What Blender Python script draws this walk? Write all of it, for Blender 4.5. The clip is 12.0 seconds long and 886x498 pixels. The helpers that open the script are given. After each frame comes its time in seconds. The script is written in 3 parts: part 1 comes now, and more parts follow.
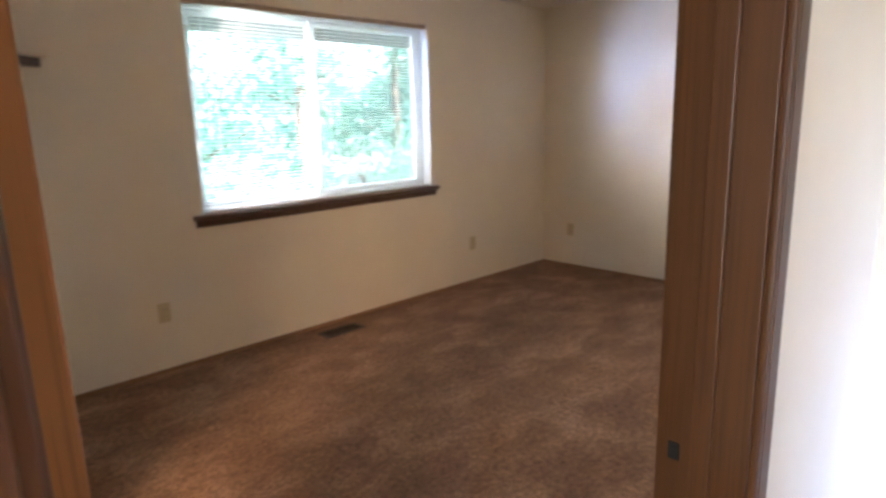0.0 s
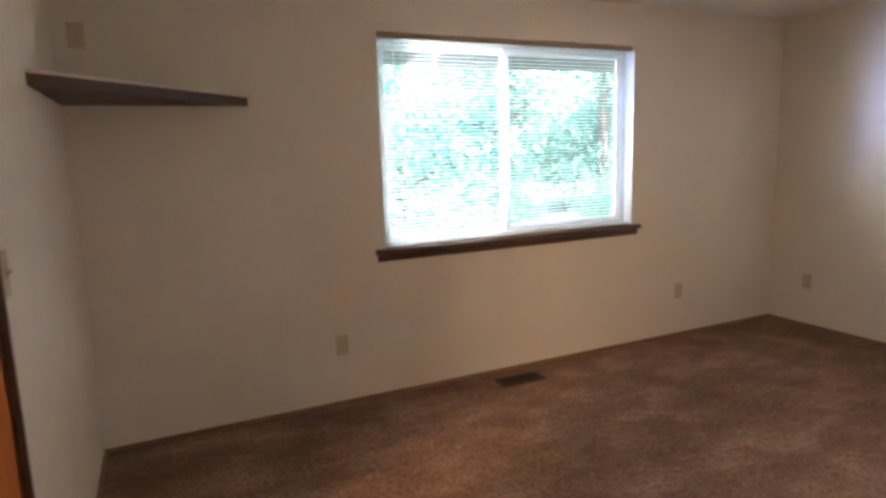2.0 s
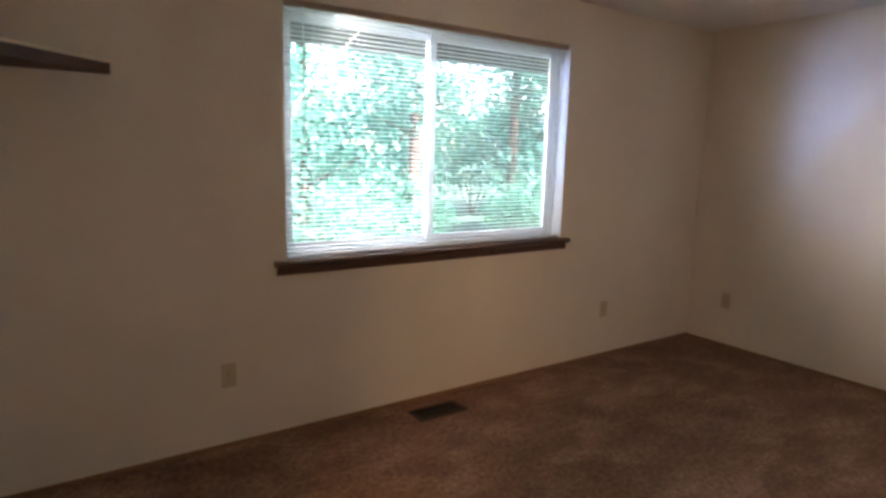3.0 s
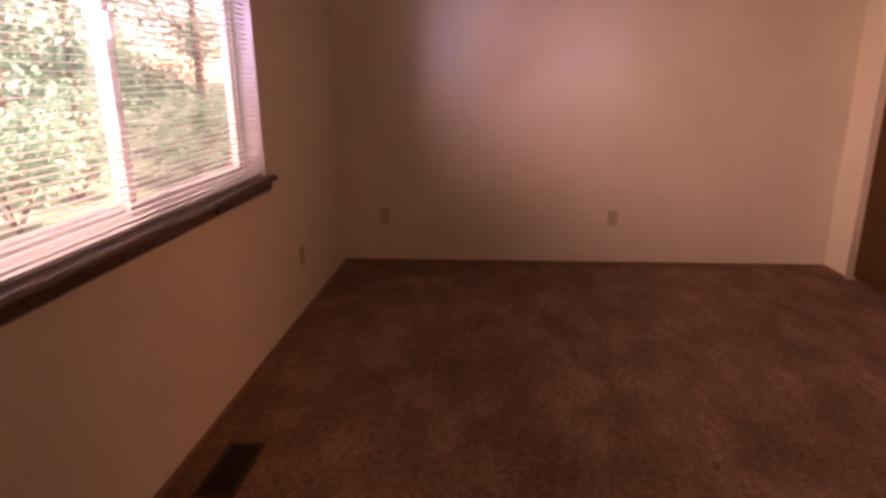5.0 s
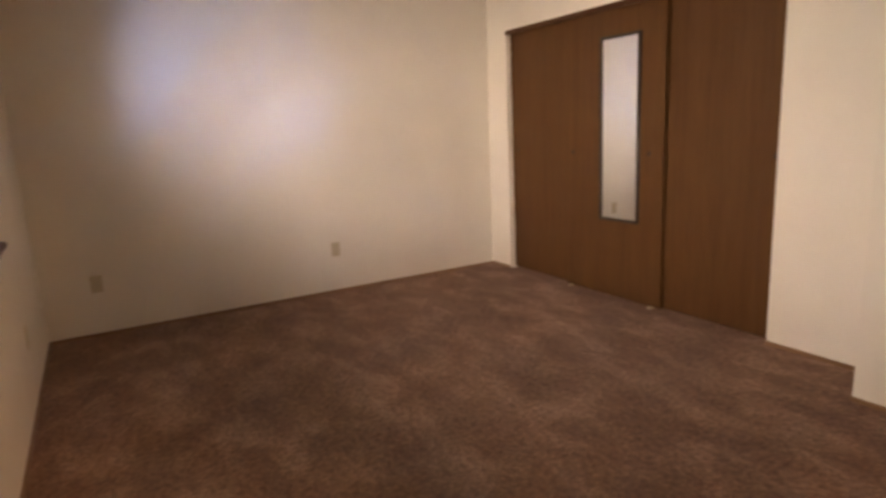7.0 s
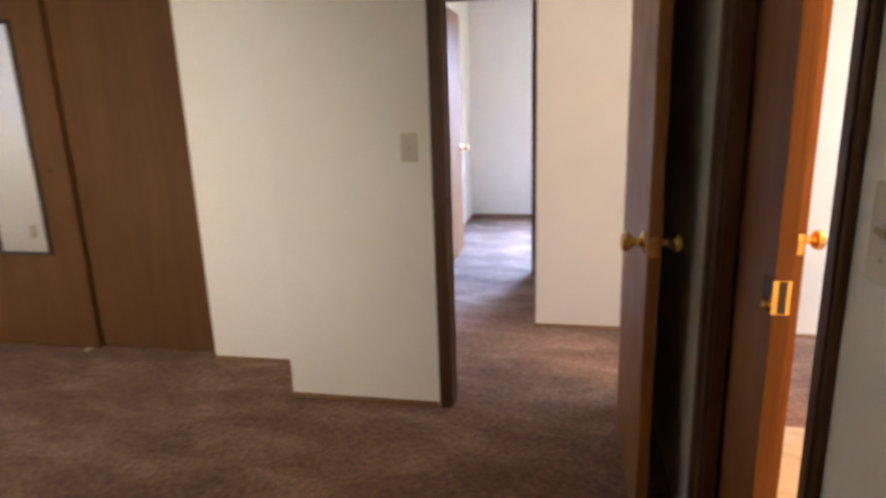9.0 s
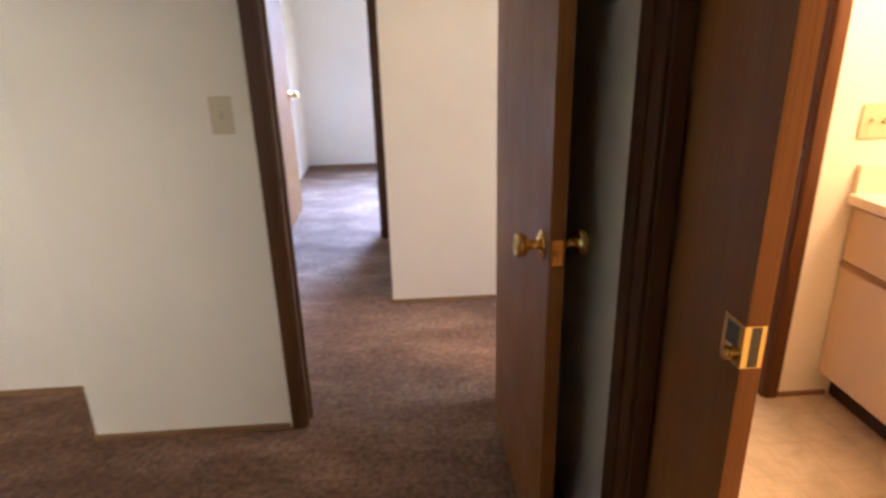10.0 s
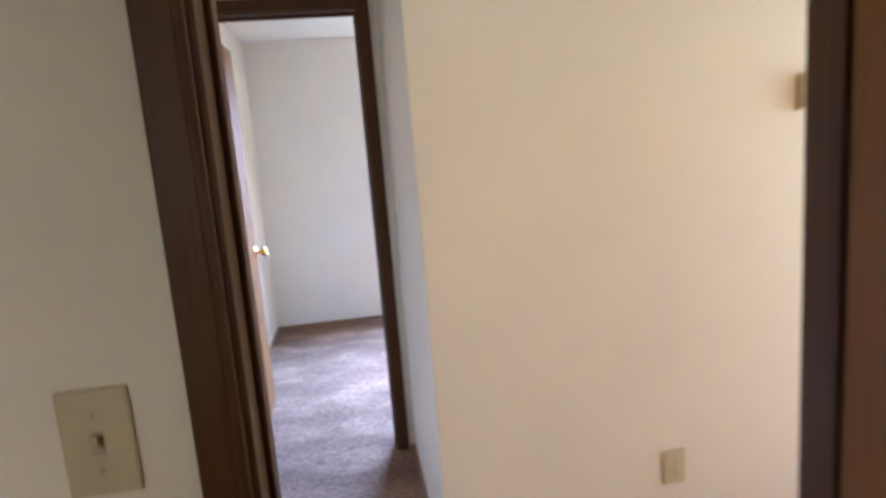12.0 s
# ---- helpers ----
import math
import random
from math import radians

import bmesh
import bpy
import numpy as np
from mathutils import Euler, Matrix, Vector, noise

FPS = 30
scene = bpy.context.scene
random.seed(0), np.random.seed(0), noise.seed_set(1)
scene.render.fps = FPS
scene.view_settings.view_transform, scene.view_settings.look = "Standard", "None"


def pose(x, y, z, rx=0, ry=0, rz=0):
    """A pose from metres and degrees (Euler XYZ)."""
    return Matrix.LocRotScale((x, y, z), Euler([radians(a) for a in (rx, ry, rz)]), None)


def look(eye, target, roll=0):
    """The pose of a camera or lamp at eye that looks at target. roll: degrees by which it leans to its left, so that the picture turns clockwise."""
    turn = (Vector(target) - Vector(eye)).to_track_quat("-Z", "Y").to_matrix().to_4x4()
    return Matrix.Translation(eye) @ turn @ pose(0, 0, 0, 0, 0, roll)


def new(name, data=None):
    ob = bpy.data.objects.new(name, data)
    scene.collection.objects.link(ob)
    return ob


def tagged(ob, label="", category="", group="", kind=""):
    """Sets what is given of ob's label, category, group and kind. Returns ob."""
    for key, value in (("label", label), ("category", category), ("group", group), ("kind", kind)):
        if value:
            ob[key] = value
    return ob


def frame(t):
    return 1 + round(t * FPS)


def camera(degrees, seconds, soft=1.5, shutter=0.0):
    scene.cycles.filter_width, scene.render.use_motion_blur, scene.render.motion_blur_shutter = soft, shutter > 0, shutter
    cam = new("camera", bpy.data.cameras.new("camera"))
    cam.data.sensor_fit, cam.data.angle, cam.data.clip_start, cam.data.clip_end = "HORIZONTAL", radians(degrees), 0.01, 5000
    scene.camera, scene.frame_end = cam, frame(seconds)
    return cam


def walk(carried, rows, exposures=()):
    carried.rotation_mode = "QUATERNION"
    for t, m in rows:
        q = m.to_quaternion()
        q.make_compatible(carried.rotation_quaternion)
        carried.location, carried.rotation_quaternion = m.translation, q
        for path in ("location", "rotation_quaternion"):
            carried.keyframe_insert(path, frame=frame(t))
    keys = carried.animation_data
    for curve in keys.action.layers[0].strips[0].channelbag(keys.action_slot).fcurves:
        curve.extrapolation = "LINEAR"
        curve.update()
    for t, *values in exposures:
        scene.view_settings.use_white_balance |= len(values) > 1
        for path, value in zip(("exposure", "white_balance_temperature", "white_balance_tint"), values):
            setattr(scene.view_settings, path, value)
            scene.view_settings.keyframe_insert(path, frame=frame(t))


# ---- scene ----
cam = camera(72.5, 12.0, soft=3.0, shutter=0.4)
PATH = [
    (0, (-4.797, -3.515, 1.390), (-3.434, -2.111, 0.976), -1.6),
    (0.5, (-4.700, -3.581, 1.345), (-3.623, -1.954, 0.905), 1.0),
    (1, (-4.637, -3.559, 1.313), (-3.725, -1.843, 0.842), 1.5),
    (1.5, (-4.596, -3.437, 1.381), (-3.795, -1.640, 1.020), -0.7),
    (2, (-4.507, -3.295, 1.430), (-3.674, -1.504, 1.116), -1.8),
    (2.5, (-4.385, -3.070, 1.433), (-3.431, -1.344, 1.097), -0.3),
    (2.7, (-4.348, -2.992, 1.434), (-3.326, -1.304, 1.109), 0.7),
    (4.3, (-4.347, -1.625, 1.337), (-2.676, -0.608, 0.917), 0.8),
    (4.5, (-4.336, -1.487, 1.322), (-2.546, -0.702, 0.900), 0.7),
    (5, (-4.360, -1.099, 1.344), (-2.443, -0.945, 0.798), -0.6),
    (5.5, (-4.370, -0.826, 1.353), (-2.450, -0.761, 0.796), -4.7),
    (6, (-4.389, -0.542, 1.329), (-2.541, -1.066, 0.771), -6.1),
    (6.5, (-4.461, -0.422, 1.309), (-2.707, -1.182, 0.721), -4.1),
    (6.7, (-4.499, -0.388, 1.282), (-2.745, -1.215, 0.791), -3.4),
    (8.3, (-4.566, -0.584, 1.295), (-3.600, -2.290, 0.901), -0.5),
    (8.5, (-4.565, -0.622, 1.305), (-3.760, -2.411, 0.919), -1.4),
    (9, (-4.518, -0.754, 1.330), (-4.113, -2.653, 0.854), -1.9),
    (9.5, (-4.479, -0.998, 1.375), (-4.360, -2.914, 0.812), -3.3),
    (10, (-4.429, -1.236, 1.388), (-4.544, -3.110, 0.697), -1.5),
    (10.5, (-4.290, -1.488, 1.375), (-4.752, -3.295, 0.653), -2.4),
    (11, (-4.238, -1.798, 1.367), (-4.705, -3.635, 0.730), 0.8),
    (11.5, (-4.199, -2.196, 1.391), (-4.604, -4.135, 1.113), 0.4),
    (12, (-4.157, -2.534, 1.414), (-4.434, -4.487, 1.089), -4.6),
]
EXPOSURES = [
    (0, 4.5, 7200, 28), (0.5, 4.2, 6800, 25), (1.0, 4.5, 6800, 27), (1.5, 4.6, 6900, 30), (2.5, 4.1, 7100, 31), (4.3, 3.2, 9000, 58),
    (4.5, 3.12, 9800, 67), (5.0, 3.02, 12300, 93), (5.5, 3.2, 12600, 95), (6.0, 3.4, 11600, 88), (6.5, 4.05, 9900, 53),
    (6.7, 4.0, 9200, 46), (8.3, 4.05, 7300, 27), (8.5, 4.05, 7200, 27), (9.5, 4.2, 7100, 28), (10.0, 4.12, 7100, 28),
    (10.5, 4.15, 7100, 29), (11.5, 4.2, 7100, 26), (12.0, 3.82, 7100, 25),
]
walk(cam, [(t, look(eye, target, roll)) for t, eye, target, roll in PATH], EXPOSURES)

# ---- world, sun, lights ----
world = bpy.data.worlds.new("sky")
scene.world = world
world.use_nodes = True
wn = world.node_tree.nodes
sky = wn.new("ShaderNodeTexSky")
sky.sky_type = "NISHITA"
sky.sun_disc = False
sky.sun_elevation = radians(48)
sky.sun_rotation = radians(200)
wn["Background"].inputs["Strength"].default_value = 0.15
world.node_tree.links.new(sky.outputs["Color"], wn["Background"].inputs["Color"])


def lamp(name, kind, m, energy, color, size=None, size_y=None, angle=None):
    data = bpy.data.lights.new(name, kind)
    data.energy, data.color = energy, color
    if kind == "AREA":
        data.shape, data.size, data.size_y = "RECTANGLE", size, size_y
    elif kind == "SUN":
        data.angle = radians(angle)
    elif size:
        data.shadow_soft_size = size
    ob = new(name, data)
    ob.matrix_world = m
    return ob


# sun over the back of the house, lighting the trees outside the window
lamp("sun", "SUN", look((0, 0, 20), (-3.0, 12.0, 0)), 4.0, (1.0, 0.98, 0.93), angle=0.53)
# sky light in the openings of the two windows
glow = lamp("window_daylight", "AREA", look((-2.55, 0.62, 1.55), (-2.55 + 0.52, 0.62 - 0.82, 1.08)), 4.7, (0.98, 0.98, 0.88), 1.7, 1.15)
glow.data.spread = radians(112)
# open sky between the trees, falling through the window on the east wall
gap = lamp("sky_gap_daylight", "AREA", look((-3.9, 1.02, 1.62), (-2.55, 0.27, 1.62)), 0.34, (0.28, 0.50, 1.0), 0.4, 0.4)
gap.data.spread = radians(26)
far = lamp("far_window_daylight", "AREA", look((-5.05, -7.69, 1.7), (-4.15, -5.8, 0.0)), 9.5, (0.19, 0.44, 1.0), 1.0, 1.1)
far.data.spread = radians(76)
# lamp added at the hall's unseen west end, for daylight from rooms beyond
lamp("hall_daylight", "AREA", look((-7.15, -3.85, 1.3), (-5.0, -3.85, 1.1)), 1.4, (0.66, 0.76, 1.0), 0.7, 1.6)
# lamps of the hall and the bathroom
lamp("hall_bulb", "POINT", pose(-4.5, -3.75, 2.2), 0.16, (1.0, 0.95, 0.89), 0.25)
lamp("bath_bulbs", "AREA", look((-6.38, -2.7, 1.95), (-4.9, -1.95, 0.95)), 5.0, (1.0, 0.70, 0.40), 0.5, 1.0)


# ---- materials ----
def material(name, base, rough=0.6, metal=0.0, spec=0.5):
    m = bpy.data.materials.new(name)
    m.use_nodes = True
    b = m.node_tree.nodes["Principled BSDF"]
    b.inputs["Base Color"].default_value = (*base, 1)
    b.inputs["Roughness"].default_value = rough
    b.inputs["Metallic"].default_value = metal
    b.inputs["Specular IOR Level"].default_value = spec
    return m


def coords(m, scale=(1, 1, 1), source="Object"):
    n, l = m.node_tree.nodes, m.node_tree.links
    tc, mp = n.new("ShaderNodeTexCoord"), n.new("ShaderNodeMapping")
    l.new(tc.outputs[source], mp.inputs["Vector"])
    mp.inputs["Scale"].default_value = scale
    return mp.outputs["Vector"]


def noise_tex(m, vec, scale, detail=4, rough=0.55, dist=0.0):
    n, l = m.node_tree.nodes, m.node_tree.links
    t = n.new("ShaderNodeTexNoise")
    t.inputs["Scale"].default_value, t.inputs["Detail"].default_value = scale, detail
    t.inputs["Roughness"].default_value, t.inputs["Distortion"].default_value = rough, dist
    l.new(vec, t.inputs["Vector"])
    return t.outputs["Fac"]


def ramp(m, fac, stops):
    n, l = m.node_tree.nodes, m.node_tree.links
    r = n.new("ShaderNodeValToRGB")
    while len(r.color_ramp.elements) < len(stops):
        r.color_ramp.elements.new(0.5)
    for e, (p, c) in zip(r.color_ramp.elements, stops):
        e.position, e.color = p, (*c, 1)
    l.new(fac, r.inputs["Fac"])
    return r.outputs["Color"]


def mix(m, a, b, fac, blend="MULTIPLY"):
    n, l = m.node_tree.nodes, m.node_tree.links
    x = n.new("ShaderNodeMix")
    x.data_type, x.blend_type = "RGBA", blend
    if isinstance(fac, float):
        x.inputs["Factor"].default_value = fac
    else:
        l.new(fac, x.inputs["Factor"])
    l.new(a, x.inputs["A"])
    l.new(b, x.inputs["B"])
    return x.outputs["Result"]


def bump(m, height, strength, distance):
    n, l = m.node_tree.nodes, m.node_tree.links
    b = n.new("ShaderNodeBump")
    b.inputs["Strength"].default_value, b.inputs["Distance"].default_value = strength, distance
    l.new(height, b.inputs["Height"])
    l.new(b.outputs["Normal"], n["Principled BSDF"].inputs["Normal"])


def put(m, socket, value):
    m.node_tree.links.new(value, m.node_tree.nodes["Principled BSDF"].inputs[socket])


def paint(name, base, rough=0.55, grain=260, depth=0.0012):
    """Rolled wall paint: faint orange peel and slow unevenness."""
    m = material(name, base, rough, spec=0.35)
    v = coords(m)
    slow = noise_tex(m, v, 1.3, 3)
    c = ramp(m, slow, [(0.3, tuple(x * 0.94 for x in base)), (0.7, tuple(min(1, x * 1.03) for x in base))])
    put(m, "Base Color", c)
    put(m, "Roughness", ramp(m, noise_tex(m, v, 9, 4), [(0.3, (rough - 0.1,) * 3), (0.7, (rough + 0.1,) * 3)]))
    bump(m, noise_tex(m, v, grain, 3), 0.25, depth)
    return m


def wood(name, dark, light, along="z", rough=0.38, scale=1.0, spec=0.5):
    m = material(name, dark, rough, spec=spec)
    s = {"x": (1.2, 30, 30), "y": (30, 1.2, 30), "z": (30, 30, 1.2)}[along]
    v = coords(m, tuple(q * scale for q in s))
    fine = {"x": (4, 220, 220), "y": (220, 4, 220), "z": (220, 220, 4)}[along]
    v2 = coords(m, fine)
    grain = noise_tex(m, v, 1.0, 6, 0.6, 0.6)
    c = ramp(m, grain, [(0.28, dark), (0.55, tuple((a + b) / 2 for a, b in zip(dark, light))), (0.75, light)])
    pores = ramp(m, noise_tex(m, v2, 1.0, 3), [(0.33, (0.62, 0.6, 0.58)), (0.5, (1, 1, 1))])
    put(m, "Base Color", mix(m, c, pores, 0.55))
    put(m, "Roughness", ramp(m, noise_tex(m, coords(m), 5, 4), [(0.3, (rough - 0.07,) * 3), (0.7, (rough + 0.1,) * 3)]))
    bump(m, noise_tex(m, v2, 1.0, 3), 0.12, 0.0006)
    return m


def carpet_material():
    m = material("carpet_pile", (0.1, 0.06, 0.04), 0.95, spec=0.1)
    v = coords(m)
    brushed = noise_tex(m, coords(m, (1.0, 1.7, 1.0)), 2.6, 4, 0.62, 0.3)
    blotch = noise_tex(m, v, 1.4, 3)
    clump = noise_tex(m, v, 42, 4, 0.7, 0.5)
    tuft = noise_tex(m, v, 130, 4, 0.75)
    fibre = noise_tex(m, v, 520, 2, 0.6)
    c = ramp(m, brushed, [(0.36, (0.28, 0.158, 0.10)), (0.49, (0.335, 0.194, 0.125)), (0.60, (0.44, 0.27, 0.18)), (0.74, (0.55, 0.36, 0.25))])
    c = mix(m, c, ramp(m, blotch, [(0.35, (0.80, 0.79, 0.80)), (0.65, (1, 1, 1))]), 1.0)
    c = mix(m, c, ramp(m, clump, [(0.36, (0.55, 0.52, 0.50)), (0.5, (0.95, 0.94, 0.93)), (0.64, (1.35, 1.33, 1.31))]), 0.85)
    c = mix(m, c, ramp(m, tuft, [(0.35, (0.45, 0.42, 0.40)), (0.62, (1.2, 1.18, 1.16))]), 0.7)
    c = mix(m, c, ramp(m, fibre, [(0.3, (0.6, 0.6, 0.6)), (0.65, (1.1, 1.1, 1.1))]), 0.5)
    put(m, "Base Color", c)
    b = m.node_tree.nodes["Principled BSDF"]
    b.inputs["Sheen Weight"].default_value = 0.08
    b.inputs["Sheen Roughness"].default_value = 0.5
    n, l = m.node_tree.nodes, m.node_tree.links
    add = n.new("ShaderNodeMath")
    add.operation = "ADD"
    l.new(tuft, add.inputs[0])
    l.new(clump, add.inputs[1])
    bump(m, add.outputs[0], 0.7, 0.009)
    return m


def vinyl_material():
    m = material("vinyl_sheet", (0.55, 0.45, 0.33), 0.3)
    v = coords(m)
    n, l = m.node_tree.nodes, m.node_tree.links
    br = n.new("ShaderNodeTexBrick")
    br.offset = 0.0
    br.inputs["Scale"].default_value = 1.0
    br.inputs["Brick Width"].default_value, br.inputs["Row Height"].default_value = 0.152, 0.152
    br.inputs["Mortar Size"].default_value = 0.003
    br.inputs["Color1"].default_value = (0.58, 0.47, 0.34, 1)
    br.inputs["Color2"].default_value = (0.56, 0.455, 0.33, 1)
    br.inputs["Mortar"].default_value = (0.50, 0.40, 0.29, 1)
    l.new(v, br.inputs["Vector"])
    put(m, "Base Color", mix(m, br.outputs["Color"], ramp(m, noise_tex(m, v, 7, 6, 0.6, 1.2), [(0.35, (0.72, 0.69, 0.63)), (0.62, (1, 1, 1))]), 0.85))
    return m


def leaf_material(name, a, b):
    m = material(name, a, 0.5)
    n, l = m.node_tree.nodes, m.node_tree.links
    g = n.new("ShaderNodeNewGeometry")
    put(m, "Base Color", ramp(m, g.outputs["Random Per Island"], [(0.0, a), (1.0, b)]))
    thin, both = n.new("ShaderNodeBsdfTranslucent"), n.new("ShaderNodeMixShader")
    thin.inputs["Color"].default_value = (*b, 1)
    both.inputs["Fac"].default_value = 0.4
    l.new(n["Principled BSDF"].outputs[0], both.inputs[1])
    l.new(thin.outputs[0], both.inputs[2])
    l.new(both.outputs[0], n["Material Output"].inputs["Surface"])
    return m


WALL = paint("cream_wall_paint", (0.80, 0.75, 0.64))
CEIL = paint("white_ceiling_texture", (0.80, 0.79, 0.76), 0.8, 90, 0.004)
BATHWALL = paint("warm_bath_paint", (0.82, 0.78, 0.68), 0.4)
CARPET = carpet_material()
VINYL = vinyl_material()
DOORWOOD = wood("walnut_door_skin", (0.245, 0.095, 0.026), (0.305, 0.122, 0.036), "z", 0.46, 0.5, 0.22)
CLOSETWOOD = wood("brown_closet_skin", (0.10, 0.043, 0.014), (0.13, 0.057, 0.019), "z", 0.5, 0.5, 0.2)
TRIM_Z = wood("dark_casing_upright", (0.076, 0.029, 0.0095), (0.112, 0.043, 0.014), "z", 0.42, 1.0, 0.25)
TRIM_X = wood("dark_casing_along_x", (0.076, 0.029, 0.0095), (0.112, 0.043, 0.014), "x", 0.42, 1.0, 0.25)
TRIM_Y = wood("dark_casing_along_y", (0.076, 0.029, 0.0095), (0.112, 0.043, 0.014), "y", 0.42, 1.0, 0.25)
BASE_X = wood("baseboard_along_x", (0.21, 0.105, 0.042), (0.33, 0.175, 0.075), "x", 0.45)
BASE_Y = wood("baseboard_along_y", (0.21, 0.105, 0.042), (0.33, 0.175, 0.075), "y", 0.45)
SILLWOOD = wood("sill_wood", (0.075, 0.040, 0.028), (0.15, 0.085, 0.060), "x", 0.32)
SHELFWOOD = wood("shelf_wood", (0.080, 0.045, 0.028), (0.13, 0.075, 0.048), "x", 0.5)
# light falling on the shelf's top edge is put into this pale colour
SHELFTOP = material("shelf_top_lit", (0.75, 0.66, 0.55), 0.5)
BRASS = material("polished_brass", (0.83, 0.56, 0.20), 0.16, 1.0)
IVORY = material("ivory_plastic", (0.58, 0.50, 0.33), 0.42)
IVORY_DARK = material("ivory_slot", (0.10, 0.085, 0.06), 0.5)
SCREW = material("painted_screw", (0.45, 0.40, 0.30), 0.4, 0.3)
VINYLWHITE = material("white_window_vinyl", (0.70, 0.79, 0.84), 0.35)
BLIND = material("white_blind_slat", (0.70, 0.78, 0.81), 0.4)
BLINDRAIL = material("tan_blind_rail", (0.42, 0.32, 0.24), 0.45)
BLACKFRAME = material("black_mirror_frame", (0.022, 0.014, 0.011), 0.35)
MIRROR = material("mirror_glass", (0.90, 0.92, 0.91), 0.015, 1.0)
VENTMETAL = material("brown_register_steel", (0.055, 0.032, 0.022), 0.4, 0.6)
VENTDARK = material("duct_darkness", (0.008, 0.007, 0.006), 0.9)
LAMINATE = material("almond_laminate", (0.62, 0.50, 0.34), 0.42)
COUNTER = material("cream_countertop", (0.74, 0.66, 0.50), 0.28)
OAKPULL = wood("oak_pull_strip", (0.24, 0.13, 0.055), (0.36, 0.21, 0.10), "y", 0.4)
SOFFIT = material("eave_paint", (0.23, 0.25, 0.27), 0.7)
SIDING = material("house_siding", (0.45, 0.42, 0.38), 0.7)
BARK = wood("tree_bark", (0.07, 0.05, 0.04), (0.16, 0.13, 0.10), "z", 0.9)
LEAF = leaf_material("bright_leaves", (0.03, 0.15, 0.115), (0.11, 0.37, 0.30))
SHRUBLEAF = leaf_material("shrub_leaves", (0.025, 0.13, 0.085), (0.09, 0.34, 0.25))
GRASS = material("grass_ground", (0.10, 0.15, 0.05), 0.9)
put(GRASS, "Base Color", ramp(GRASS, noise_tex(GRASS, coords(GRASS), 2.5, 6), [(0.3, (0.03, 0.09, 0.06)), (0.7, (0.07, 0.17, 0.11))]))

GLASS = bpy.data.materials.new("window_glass")
GLASS.use_nodes = True
gn = GLASS.node_tree.nodes
gn["Principled BSDF"].inputs["Transmission Weight"].default_value = 1.0
gn["Principled BSDF"].inputs["Roughness"].default_value = 0.0
gn["Principled BSDF"].inputs["IOR"].default_value = 1.45
gn["Principled BSDF"].inputs["Base Color"].default_value = (0.95, 0.985, 0.98, 1)


# ---- mesh helpers ----
def box(bm, lo, hi, bevel=0.0, segs=2):
    x0, x1 = sorted((lo[0], hi[0]))
    y0, y1 = sorted((lo[1], hi[1]))
    z0, z1 = sorted((lo[2], hi[2]))
    vs = [bm.verts.new(c) for c in ((x0, y0, z0), (x1, y0, z0), (x1, y1, z0), (x0, y1, z0), (x0, y0, z1), (x1, y0, z1), (x1, y1, z1), (x0, y1, z1))]
    fs = [bm.faces.new([vs[i] for i in f]) for f in ((0, 3, 2, 1), (4, 5, 6, 7), (0, 1, 5, 4), (1, 2, 6, 5), (2, 3, 7, 6), (3, 0, 4, 7))]
    if bevel:
        es = {e for f in fs for e in f.edges}
        bmesh.ops.bevel(bm, geom=list(es), offset=bevel, segments=segs, affect="EDGES", profile=0.6)
    return bm


def boxes(*items, bevel=0.0):
    bm = bmesh.new()
    for lo, hi in items:
        box(bm, lo, hi, bevel)
    return bm


def lathe(bm, profile, m, segs=24):
    """Turns (radius, height) pairs round the local z axis."""
    rings = []
    for r, h in profile:
        if r < 1e-6:
            rings.append([bm.verts.new(m @ Vector((0, 0, h)))])
        else:
            rings.append([bm.verts.new(m @ Vector((r * math.cos(2 * math.pi * i / segs), r * math.sin(2 * math.pi * i / segs), h))) for i in range(segs)])
    for a, b in zip(rings, rings[1:]):
        for i in range(segs):
            j = (i + 1) % segs
            q = [a[i % len(a)], a[j % len(a)], b[j % len(b)], b[i % len(b)]]
            q = list(dict.fromkeys(q))
            if len(q) > 2:
                bm.faces.new(q)
    return bm


def prism(bm, outline, lo, hi, plane="xy"):
    """An outline pushed from lo to hi along the third axis."""
    def at(u, v, w):
        return (u, v, w) if plane == "xy" else (u, w, v) if plane == "xz" else (w, u, v)
    a = [bm.verts.new(at(u, v, lo)) for u, v in outline]
    b = [bm.verts.new(at(u, v, hi)) for u, v in outline]
    bm.faces.new(a)
    bm.faces.new(b[::-1])
    n = len(outline)
    for i in range(n):
        bm.faces.new((a[i], b[i], b[(i + 1) % n], a[(i + 1) % n]))
    bmesh.ops.recalc_face_normals(bm, faces=bm.faces)
    return bm


def part(name, bm, mat, parent=None, label="", smooth=False):
    me = bpy.data.meshes.new(name)
    bmesh.ops.recalc_face_normals(bm, faces=bm.faces)
    bm.to_mesh(me)
    bm.free()
    me.materials.append(mat)
    if smooth:
        me.polygons.foreach_set("use_smooth", [True] * len(me.polygons))
        me.set_sharp_from_angle(angle=radians(40))
    ob = new(name, me)
    if parent:
        ob.parent = parent
    if label:
        ob["label"] = label
    return ob


def thing(name, label, category, group="", kind="", m=None):
    ob = new(name)
    ob.empty_display_size = 0.1
    if m is not None:
        ob.matrix_world = m
    return tagged(ob, label, category, group, kind)


def setting(name, bm, mat, label, category):
    return tagged(part(name, bm, mat), label, category, kind="structure")


